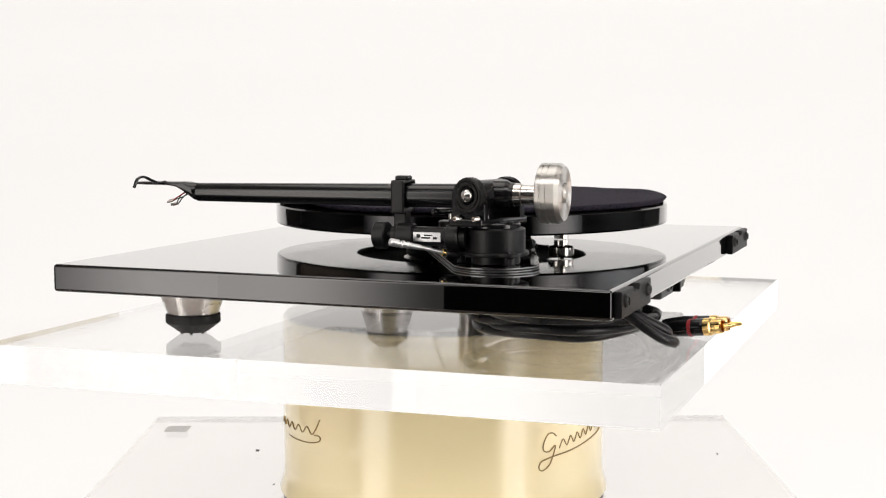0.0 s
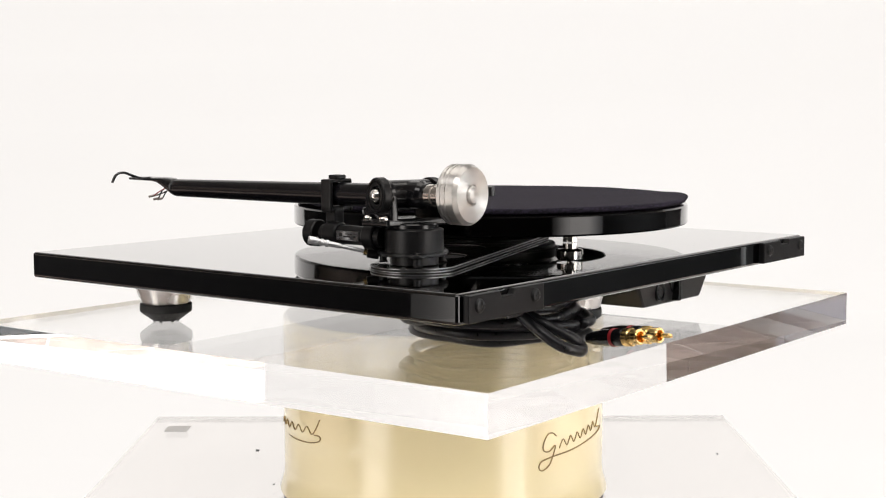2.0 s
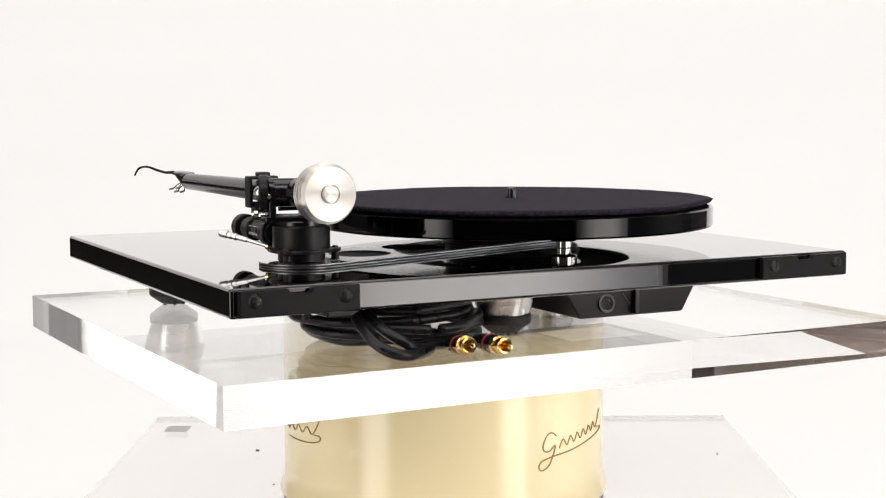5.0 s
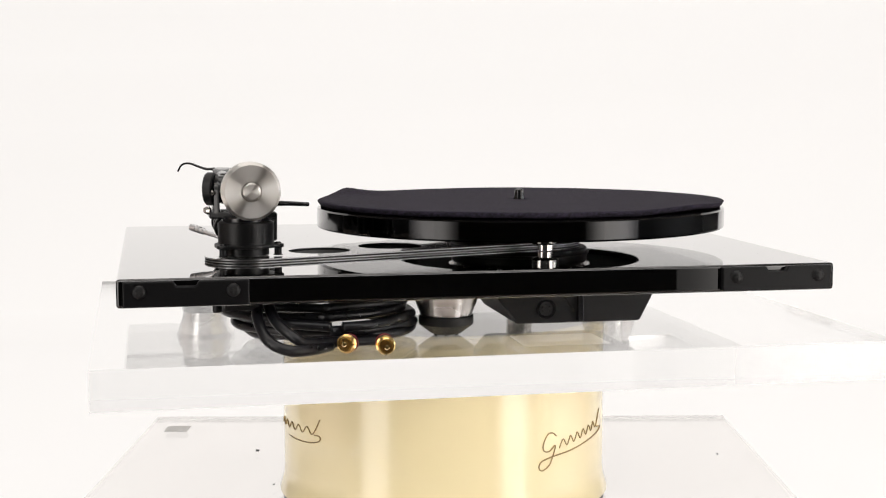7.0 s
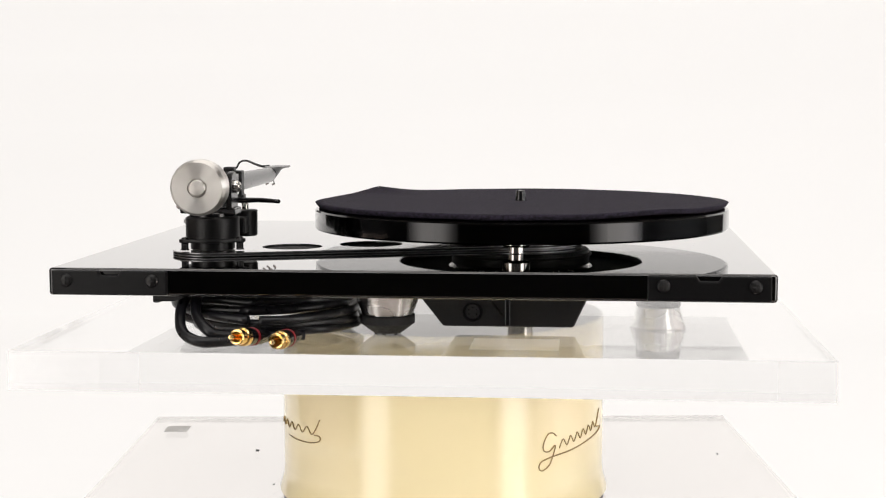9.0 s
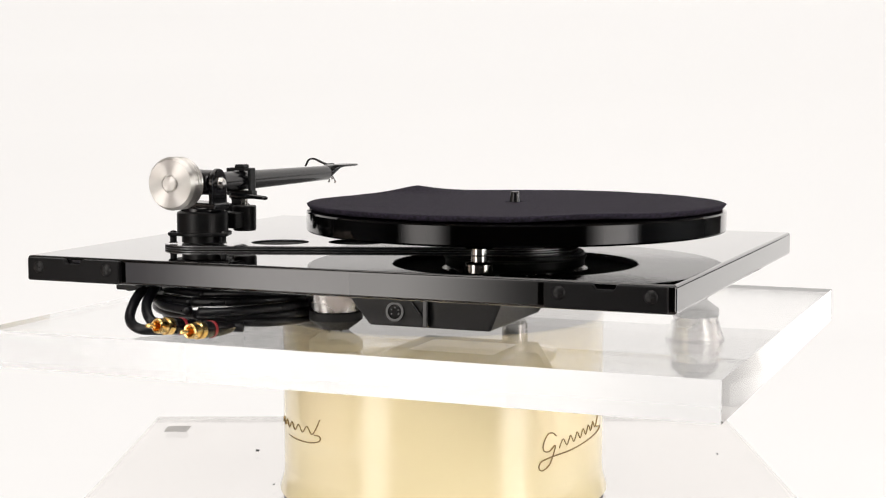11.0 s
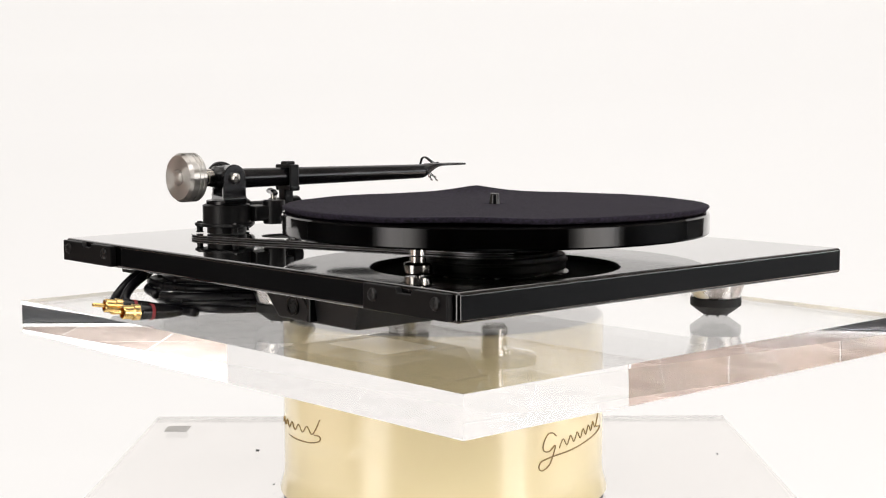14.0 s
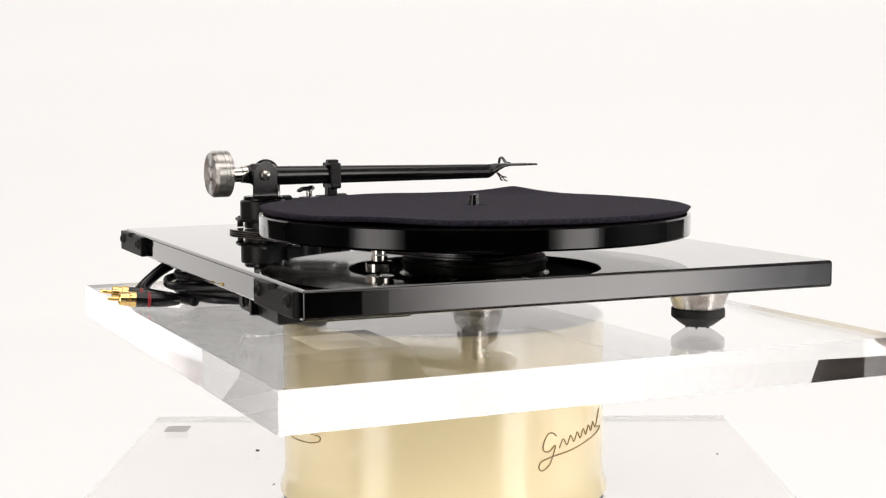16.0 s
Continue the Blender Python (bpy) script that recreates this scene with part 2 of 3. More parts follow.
# ---- the room ----
def room():
    W, D0, D1, H = 6.4, -3.2, 3.2, 3.0
    grout = part("floor", box(-W, W, D0, D1, -0.2, -0.0015), GROUT)
    tagged(grout, "brown square tiles with pale grout joints", "floor", kind="structure")
    side, gap = 0.5, 0.008
    proto = None
    for i in range(-12, 13):
        for j in range(-6, 6):
            m = Matrix.Translation((i * side, (j + 0.4) * side, 0))
            if abs(i * side) > W - side / 2 or not D0 + side / 2 < (j + 0.4) * side < D1 - side / 2:
                continue
            if proto is None:
                proto = part("tile", box(-side / 2 + gap / 2, side / 2 - gap / 2, -side / 2 + gap / 2, side / 2 - gap / 2, -0.008, 0.0), TILE, grout)
                proto.matrix_basis = m
            else:
                again(proto, grout, m)
    tagged(part("wall_north", box(-W, W, D1, D1 + 0.15, 0, H), WALL), "plain dark painted wall", "wall", kind="structure")
    tagged(part("wall_south", box(-3.6, 3.0, D0 - 0.15, D0, 0, H), WALL), "plain dark painted wall", "wall", kind="structure")
    # unseen pale end pieces, added so the acrylic's side faces refract something bright
    tagged(part("wall_southwest", box(-W, -3.6, D0 - 0.15, D0, 0, H), GREY_WALL), "unseen lilac-grey wall piece beside the dark one, added to lighten the acrylic's faces", "wall", kind="structure")
    tagged(part("wall_southeast", box(3.0, W, D0 - 0.15, D0, 0, H), PALE_WALL), "unseen pale wall piece beside the dark one, added to lighten the acrylic's faces", "wall", kind="structure")
    tagged(part("wall_west", box(-W - 0.15, -W, D0, D1, 0, H), GREY_WALL), "plain pale lilac-grey painted wall", "wall", kind="structure")
    tagged(part("wall_east", box(W, W + 0.15, D0, D1, 0, H), PALE_WALL), "plain pale painted wall", "wall", kind="structure")
    tagged(part("ceiling", box(-W, W, D0, D1, H, H + 0.15), CEIL), "plain pale ceiling", "ceiling", kind="structure")
    panelling = part("wall_panelling", box(-W + 0.002, -W + 0.012, D0 + 0.05, D1 - 0.05, 0.955, 2.7), GROUT)
    tagged(panelling, "brown stone-like wall tiles with pale joints", "panelling", kind="structure")
    slab = None
    for i in range(12):
        for j in range(4):
            m = Matrix.Translation((-W + 0.012, D0 + 0.32 + i * 0.523, 1.165 + j * 0.437))
            if slab is None:
                slab = part("tile", box(-0.002, 0.008, -0.258, 0.258, -0.2145, 0.2145, 0.002, 1), BROWN, panelling)
                slab.matrix_basis = m
            else:
                again(slab, panelling, m)
    # unseen bands, added so the plinth's sides mirror something dark
    for x in (-W + 0.004, W - 0.044):
        tagged(part("dark_band", box(x, x + 0.04, D0 + 0.05, D1 - 0.05, 0.003, 0.95, 0.004, 2), DARK_BAND), "unseen dark band along the side wall, added to keep the plinth's reflections black", "wainscot", kind="structure")
    # white sweep: lies on the table, widens behind it and rises as the background; it glows by itself
    bm = bmesh.new()
    zt = Z0 - 0.2005
    prof = [(-0.15, zt, 0.36), (0.15, zt, 0.42), (0.35, zt, 0.66), (0.6, zt, 0.90)]
    for k in range(1, 13):
        a = radians(90 * k / 12)
        prof.append((0.6 + 0.9 * math.sin(a), zt + 0.9 * (1 - math.cos(a)), 1.05 if k < 7 else 1.7 if k == 7 else 2.3))
    prof.append((1.5, Z0 + 1.7, 2.3))
    fr = [(bm.verts.new((-hw, y, z)), bm.verts.new((hw, y, z))) for y, z, hw in prof]
    bk = [(bm.verts.new((-hw, y + (0.004 if i > 3 else 0), z - 0.004)), bm.verts.new((hw, y + (0.004 if i > 3 else 0), z - 0.004))) for i, (y, z, hw) in enumerate(prof)]
    for q in (fr, bk):
        for a, b in zip(q, q[1:]):
            bm.faces.new((a[0], a[1], b[1], b[0]))
    for a, b, c, d in zip(fr, fr[1:], bk, bk[1:]):
        bm.faces.new((a[0], b[0], d[0], c[0]))
        bm.faces.new((a[1], b[1], d[1], c[1]))
    bm.faces.new((fr[0][0], fr[0][1], bk[0][1], bk[0][0]))
    bm.faces.new((fr[-1][0], fr[-1][1], bk[-1][1], bk[-1][0]))
    tagged(part("backdrop", smooth(bm, 0.5), BACKDROP), "seamless white backdrop, glowing by its own emission", "backdrop", kind="structure")
    t = thing("table", "plain white table under the backdrop", "table")
    part("tabletop", box(-0.36, 0.36, -0.15, 0.6, zt - 0.04, zt - 0.0045, 0.003), PAPER, t)
    leg = part("leg", box(-0.03, 0.03, -0.03, 0.03, 0, zt - 0.04), PAPER, t)
    leg.location = (-0.3, -0.1, 0)
    for x, y in ((0.3, -0.1), (-0.3, 0.53), (0.3, 0.53)):
        again(leg, t, Matrix.Translation((x, y, 0)))


room()


# ---- the stand ----
def base_slab():
    ob = part("acrylic_slab", box(-0.263, 0.2575, -0.26, 0.2545, -0.2, -0.185), ACRYLIC_BASE)
    ob.location.z = Z0
    ob.visible_shadow = False
    def on(x0, x1, y0, y1, name, material, label=""):
        part(name, box(x0, x1, y0, y1, -0.1849, -0.1846), material, ob, label)

    on(-0.246, -0.226, 0.192, 0.214, "sticker", GREYTAPE, "grey tape patch")
    on(-0.1560, -0.1530, 0.119, 0.124, "speck", RUBBER)
    on(0.2240, 0.2252, 0.104, 0.107, "speck", RUBBER)
    on(-0.1290, -0.1277, 0.012, 0.014, "speck", RUBBER)
    tagged(ob, "clear acrylic square base slab on a white table", "acrylic slab")


def stroke(points, r, parent, name):
    """A raised ink stroke on the drum: points as (degrees round from the camera's side, height)."""
    R = 0.1183
    pts = [(R * math.sin(radians(a)), -R * math.cos(radians(a)), z) for a, z in points]
    return part(name, sweep(pts, r, 6, 6, flat=1.0), BRONZE, parent)


def drum():
    d = thing("drum", "cream enamelled steel drum with bronze script emblems", "drum")
    d.location.z = Z0
    part("body", lathe([(0, -0.0742), (0.1158, -0.0742), (0.1158, -0.0725), (0.1170, -0.0725), (0.118, -0.0735), (0.118, -0.160), (0.1183, -0.166), (0.1195, -0.172), (0.1212, -0.177), (0.1212, -0.179), (0.1195, -0.1795), (0, -0.1795)], 128), CREAM, d)
    part("top_plate", lathe([(0, -0.0723), (0.1150, -0.0723), (0.1155, -0.0726), (0.1155, -0.0740), (0, -0.0740)], 96), DULL, d, "dull tan bearing plate")
    part("foot_ring", lathe([(0, -0.1797), (0.1185, -0.1797), (0.119, -0.1805), (0.119, -0.1845), (0.118, -0.185), (0, -0.185)], 128), PLASTIC, d, "dark ring under the drum")
    # two script-like emblems as plain strokes: an opening loop, a run of small waves and an underline; no letters
    stroke([(40.6, -.1242), (38.8, -.1217), (36.6, -.1226), (34.9, -.1287), (35.2, -.1331), (37.4, -.1341), (40.1, -.1307), (39.4, -.136), (37.4, -.1436), (34.5, -.1466), (33.1, -.1442), (34.2, -.1403), (39.6, -.138), (48.1, -.1366), (59.2, -.1338), (68, -.1314), (71, -.1286), (67.1, -.1274)], 0.00045, d, "emblem")

    def waves(a0, a1, z0, z1, n, high):
        """A run of small even waves, lifted at the end."""
        out = [(a0 + (a1 - a0) * k / n, z0 + (z1 - z0) * k / n + (high if k % 2 else 0)) for k in range(n + 1)]
        return out + [(a1 + 2.4, z1 + 0.0045), (a1 + 4.6, z1 + 0.0115)]

    stroke(waves(42.0, 65.0, -0.1333, -0.1271, 12, 0.0053), 0.0004, d, "emblem")
    stroke([(-86, -.1340), (-66, -.1336), (-54.3, -.1330), (-48.1, -.1310), (-45.9, -.1287), (-46.2, -.1262), (-49.0, -.1262)], 0.00045, d, "emblem")
    stroke(waves(-80.0, -50.5, -0.1290, -0.1262, 10, 0.0048), 0.0004, d, "emblem")


base_slab()
drum()


# ---- the revolving plate and the record player on it ----
def revolving_plate():
    ob = part("acrylic_plate", prism([(-0.2510, -0.2095), (0.2535, -0.2115), (0.2445, 0.2145), (-0.2510, 0.2092)], (-0.0722,) * 4, (-0.0477,) * 4), ACRYLIC)
    ob.visible_shadow = False
    return tagged(ob, "thick clear acrylic display plate turning on the drum", "display plate")


SPIN = (-0.057, 0.002)      # platter's axis
ARM = Vector((0.1485, 0.0905, 0))   # tonearm's upright axis


def screw(parent, at, axis):
    s = part("screw", turned([(0, 0.0021), (0.0018, 0.0020), (0.0034, 0.0013), (0.0041, 0.0002), (0.0041, -0.002), (0, -0.002)], (0, 0, 0), axis, 24), PLASTIC, parent)
    s.location = at
    part("cross_recess", box(-0.0022, 0.0022, 0.0012, 0.0023, -0.0004, 0.0004), MATT, s)
    part("cross_recess", box(-0.0004, 0.0004, 0.0012, 0.0024, -0.0022, 0.0022), MATT, s)
    return s


def hinge_plate(rp, xc):
    w, y0, y1, zt, zb = 0.0365, 0.1838, 0.1885, -0.0014, -0.0166
    nw, nd = 0.0075, 0.0032
    bm = bmesh.new()
    out = [(-w, zb), (w, zb), (w, zt), (nw, zt), (nw - 0.002, zt - nd), (-nw + 0.002, zt - nd), (-nw, zt), (-w, zt)]
    a = [bm.verts.new((xc + x, y0, z)) for x, z in out]
    f = bm.faces.new(a)
    r = bmesh.ops.extrude_face_region(bm, geom=[f])
    bmesh.ops.translate(bm, vec=(0, y1 - y0, 0), verts=[v for v in r["geom"] if isinstance(v, bmesh.types.BMVert)])
    bmesh.ops.recalc_face_normals(bm, faces=bm.faces)
    bmesh.ops.bevel(bm, geom=[e for e in bm.edges if e.calc_face_angle(0) > 0.5], offset=0.0008, segments=2, affect="EDGES", profile=0.5)
    h = part("hinge_plate", smooth(bm), HINGE, rp, "black plastic hinge plate")
    for dx in (-0.0272, 0.0272):
        screw(h, (xc + dx, y1, -0.0075), (0, 1, 0))


def foot(rp, x, y):
    f = part("foot", lathe([(0, -0.0160), (0.0225, -0.0160), (0.0228, -0.0185), (0.0215, -0.0215), (0.0213, -0.0222), (0.0166, -0.0345), (0, -0.0345)], 48), ALU, rp, "turned aluminium cone foot")
    f.location = (x, y, 0)
    part("rubber_pad", lathe([(0, -0.0345), (0.0172, -0.0345), (0.0178, -0.0352), (0.0178, -0.0402), (0.0172, -0.0408), (0.0098, -0.0463), (0.0085, -0.0468), (0, -0.0468)], 48), RUBBER, f, "black rubber pad")
    for k in range(6):
        a = radians(60 * k + 20)
        part("stud", rod(0.0011, (0.0078 * math.cos(a), 0.0078 * math.sin(a), -0.0460), (0.0078 * math.cos(a), 0.0078 * math.sin(a), -0.0476), segs=10), RUBBER, f)


def drive(rp):
    x, y = SPIN
    part("sub_platter", lathe([(0, 0.0030), (0.0490, 0.0030), (0.0498, 0.0036), (0.0500, 0.0056), (0.0500, 0.0130), (0.0492, 0.0142), (0.046, 0.0145), (0.046, 0.0172), (0, 0.0172)], 96, Matrix.Translation((x, y, 0))), HINGE, rp)
    part("bearing_ring", lathe([(0.0462, 0.0163), (0.0520, 0.0163), (0.0522, 0.0161), (0.0520, 0.0159), (0.0462, 0.0159)], 96, Matrix.Translation((x, y, 0))), STEEL, rp, "thin steel ring under the platter")
    bm = lathe([(0.0498, 0.0058), (0.0512, 0.0060), (0.0516, 0.0070), (0.0512, 0.0080), (0.0498, 0.0082)], 96, Matrix.Translation((x, y, 0)))
    part("drive_belt", bm, RUBBER, rp)
    pl = part("motor_pulley", lathe([(0, 0.0172), (0.0012, 0.0172), (0.0012, 0.0157), (0.0022, 0.0156), (0.0022, 0.0124), (0.0088, 0.0122), (0.0097, 0.0115), (0.0097, 0.0058), (0.0090, 0.0046), (0.0055, 0.0040), (0.0055, 0.0002), (0, 0.0002)], 48), CHROME, rp, "bright chrome motor pulley")
    pl.location = (-0.0576, 0.0737, 0)
    part("cap_washer", lathe([(0.0020, 0.0155), (0.0096, 0.0154), (0.0101, 0.0150), (0.0096, 0.0147), (0.0020, 0.0146)], 40), BRACE, pl)
    # bearing housing under the deck
    h = part("bearing_housing", lathe([(0, -0.0202), (0.0112, -0.0202), (0.0112, -0.0235), (0.0094, -0.0237), (0.0094, -0.0390), (0.0078, -0.0412), (0, -0.0412)], 40), STEEL, rp, "steel bearing housing under the deck")
    h.location = (x, y, 0)
    part("spindle", lathe([(0, 0.0386), (0.0026, 0.0386), (0.0031, 0.0380), (0.0040, 0.0320), (0.0042, 0.018), (0, 0.018)], 32, Matrix.Translation((x, y, 0))), SATIN, rp)
    pt = part("platter", lathe([(0, 0.0272), (0.1470, 0.0272), (0.1483, 0.0267), (0.149, 0.0256), (0.149, 0.0138), (0.1485, 0.0128), (0.147, 0.0124), (0.0885, 0.0124), (0.0880, 0.0130), (0.0880, 0.0172), (0, 0.0172)], 192, Matrix.Translation((x, y, 0))), RIM, rp, "glossy black platter")
    part("recess_lining", lathe([(0.030, 0.0169), (0.0876, 0.0169), (0.0878, 0.0126), (0.0872, 0.0126), (0.0870, 0.0165), (0.030, 0.0165)], 96, Matrix.Translation((x, y, 0))), MATT, pt)


def felt_mat():
    bm = bmesh.new()
    R, nr, na = 0.1486, 26, 160
    up = math.atan2(-0.0916, 0.1187)
    x, y = SPIN

    def h(r, a):
        d = (a - up + math.pi) % (2 * math.pi) - math.pi
        lift = 0.0055 * math.exp(-(abs(d) / 0.15) ** 1.35) * max(0, (r - 0.09) / 0.06) ** 2
        d2 = (a - up - 2.9 + math.pi) % (2 * math.pi) - math.pi
        lift += 0.0016 * math.exp(-(d2 / 0.25) ** 2) * max(0, (r - 0.11) / 0.04) ** 2
        return lift + 0.0005 * (1 + noise.noise((r * 30 * math.cos(a), r * 30 * math.sin(a), 1.7))) * (r / 0.15) ** 2

    top, low = [], []
    for i in range(nr + 1):
        r = 0.0044 + (R - 0.0044) * i / nr
        rt, rl = [], []
        for k in range(na):
            a = 2 * math.pi * k / na
            rr = r + (0.0007 * noise.noise((5 * math.cos(a), 5 * math.sin(a), 4.0)) + 0.0003 * noise.noise((30 * math.cos(a), 30 * math.sin(a), 2.0)) if i == nr else 0)
            px, py = x + rr * math.cos(a), y + rr * math.sin(a)
            rt.append(bm.verts.new((px, py, 0.0312 + h(r, a) - (0.0006 if i == nr else 0))))
            fold = 0.985 if i == nr else 1
            rl.append(bm.verts.new((x + rr * fold * math.cos(a), y + rr * fold * math.sin(a), 0.0276 + h(r, a))))
        top.append(rt)
        low.append(rl)
    for q in (top, low):
        for a, b in zip(q, q[1:]):
            for k in range(na):
                bm.faces.new((a[k], a[(k + 1) % na], b[(k + 1) % na], b[k]))
    for a, b in ((top[0], low[0]), (top[-1], low[-1])):
        for k in range(na):
            bm.faces.new((a[k], a[(k + 1) % na], b[(k + 1) % na], b[k]))
    return tagged(part("felt_mat", smooth(bm, 1.2), FELT), "dark charcoal felt mat with a lifted edge on the platter", "mat")


def tonearm(rp):
    ta = new("tonearm")
    ta.parent = rp
    ax, ay = ARM.x, ARM.y
    at = Matrix.Translation((ax, ay, 0))
    # base: three-legged flange, round pillar
    part("arm_base", lathe([(0, 0.0255), (0.0165, 0.0255), (0.0178, 0.0248), (0.0182, 0.0245), (0.0182, 0.0100), (0.0150, 0.0098), (0.0150, 0.0034), (0, 0.0034)], 64, at), PLASTIC, ta, "round black arm base")
    lobes = []
    for k in range(72):
        a = 2 * math.pi * k / 72
        lobes.append((ax + (0.0205 + 0.0045 * max(0, math.cos(3 * (a - 0.75))) ** 3) * math.cos(a), ay + (0.0205 + 0.0045 * max(0, math.cos(3 * (a - 0.75))) ** 3) * math.sin(a)))
    part("flange", slab_from(lobes, 0.0085, 0.0108, 0.0004), PLASTIC, ta)
    for k in range(3):
        a = 0.75 + k * 2 * math.pi / 3
        px, py = ax + 0.0212 * math.cos(a), ay + 0.0212 * math.sin(a)
        part("post", turned([(0, 0.0085), (0.0030, 0.0085), (0.0024, 0.0078), (0.0024, 0.0042), (0.0032, 0.0034), (0, 0.0034)], (px, py, 0), segs=20), PLASTIC, ta)
        part("cap_screw", turned([(0, 0.0115), (0.0016, 0.0120), (0.0026, 0.0108), (0, 0.0108)], (px, py, 0), segs=20), SATIN, ta)
    part("cap_disc", lathe([(0, 0.0285), (0.0148, 0.0285), (0.0155, 0.0278), (0.0155, 0.0256), (0, 0.0256)], 48, at), SATIN, ta)
    # yoke and bearings
    P = Vector((0.1508, 0.0865, 0.0458))
    side = Vector((0.040, -0.015, 0)).normalized()
    fwd = Vector((0.028, -1, 0)).normalized()

    def frame_box(name, centre, half, bevel, material, parent=ta):
        m = Matrix.Translation(centre) @ Matrix((( side.x, -fwd.x, 0), (side.y, -fwd.y, 0), (0, 0, 1))).to_4x4()
        bm = box(-half[0], half[0], -half[1], half[1], -half[2], half[2], bevel)
        bm.transform(m)
        return part(name, bm, material, parent)

    frame_box("yoke_bridge", P + Vector((0, 0, -0.0165)), (0.0228, 0.0105, 0.0024), 0.0012, SATIN)
    for s in (-1, 1):
        c = P + side * 0.0178 * s
        # upright cheek with a rounded top
        bm = bmesh.new()
        pts = [(-0.0105, -0.0165), (0.0105, -0.0165), (0.0102, 0.0)] + [(0.0102 * math.cos(radians(a)), 0.0102 * math.sin(radians(a))) for a in range(10, 180, 10)] + [(-0.0102, 0.0)]
        loop = [bm.verts.new(c + side * (-0.0022) + fwd * -u + Vector((0, 0, v))) for u, v in pts]
        f = bm.faces.new(loop)
        r = bmesh.ops.extrude_face_region(bm, geom=[f])
        bmesh.ops.translate(bm, vec=side * 0.0044, verts=[v for v in r["geom"] if isinstance(v, bmesh.types.BMVert)])
        bmesh.ops.recalc_face_normals(bm, faces=bm.faces)
        bmesh.ops.bevel(bm, geom=[e for e in bm.edges if e.calc_face_angle(0) > 1], offset=0.0007, segments=2, affect="EDGES", profile=0.5)
        part("yoke_cheek", smooth(bm), SATIN, ta)
        part("bearing_nut", turned([(0, 0.0046), (0.0014, 0.0046), (0.0032, 0.0034), (0.0044, 0.0012), (0.0044, -0.001), (0, -0.001)], c + side * (0.0024 if s < 0 else 0.0042) * s - fwd * (0 if s < 0 else 0.0016), side * s, 32), STEEL, ta, "polished steel bearing nut")
    part("bias_ring", turned([(0.0056, 0.0022), (0.0062, 0.003), (0.0080, 0.003), (0.0082, 0.0022), (0.0088, 0.0022), (0.0090, 0.003), (0.0103, 0.003), (0.0109, 0.0022), (0.0109, -0.0022), (0.0103, -0.003), (0.0056, -0.003)], P + side * 0.0205 - fwd * 0.0018 + Vector((0, 0, 0.0002)), side, 48), PLASTIC, ta)
    part("bearing_block", turned([(0, -0.0155), (0.0082, -0.0155), (0.0090, -0.0145), (0.0090, 0.0145), (0.0082, 0.0155), (0, 0.0155)], P, side, 48), SATIN, ta)
    part("ring_screw", rod(0.0016, P + side * 0.0208 - fwd * 0.0108 + Vector((0, 0, -0.002)), P + side * 0.0208 - fwd * 0.0124 + Vector((0, 0, -0.002)), segs=16, edge=0.0003), CHROME, ta, "small bright screw")
    for u in (-0.0075, 0.0045):
        part("yoke_screw", turned([(0, 0.0030), (0.0014, 0.0028), (0.0023, 0.001), (0.0023, -0.001), (0, -0.001)], P + side * 0.0228 + fwd * u + Vector((0, 0, -0.0140)), side, 20), CHROME, ta, "bright round-headed screw")
    # tube, tapering towards the head
    head = Vector((0.1555, -0.1130, 0.0437))
    part("arm_tube", rod(0.0078, P - fwd * 0.004 + Vector((0, 0, -0.0014)), head, 0.0060, 40), SATIN, ta, "satin black tapered arm tube")
    shell = Vector((0.1535, -0.158, 0.0497))
    bm = bmesh.new()
    # head: round neck flattening into a thin plate
    prof = [(0.0, 0.0060, 0.0060, 0.0), (0.003, 0.0061, 0.0056, 0.0005), (0.008, 0.0068, 0.0034, 0.0032), (0.014, 0.0074, 0.0017, 0.0050), (0.020, 0.0078, 0.0012, 0.0054), (0.038, 0.0078, 0.0011, 0.0054), (0.0445, 0.0070, 0.0010, 0.0054)]
    d2 = (Vector((shell.x, shell.y, 0)) - Vector((head.x, head.y, 0))).normalized()
    s2 = Vector((-d2.y, d2.x, 0))
    rings = []
    for l, w, t, dz in prof:
        c = head + d2 * l + Vector((0, 0, dz))
        sq = 1.0 if l < 0.006 else 0.45
        ring = []
        for k in range(24):
            a = 2 * math.pi * k / 24
            ca, sa = math.cos(a), math.sin(a)
            ring.append(bm.verts.new(c + s2 * w * math.copysign(abs(ca) ** sq, ca) + Vector((0, 0, t * math.copysign(abs(sa) ** sq, sa)))))
        rings.append(ring)
    for a, b in zip(rings, rings[1:]):
        for k in range(24):
            bm.faces.new((a[k], a[(k + 1) % 24], b[(k + 1) % 24], b[k]))
    bm.faces.new(rings[0][::-1])
    bm.faces.new(rings[-1])
    part("headshell", smooth(bm, 0.7), SATIN, ta)
    part("finger_lift", sweep([(0.1600, -0.1360, 0.0500), (0.1665, -0.1372, 0.0498), (0.1730, -0.1384, 0.0518), (0.1800, -0.1396, 0.0543), (0.1860, -0.1406, 0.0532), (0.1894, -0.1412, 0.0478)], 0.0019, 8, 6, 0.0012, 0.6), SATIN, ta)
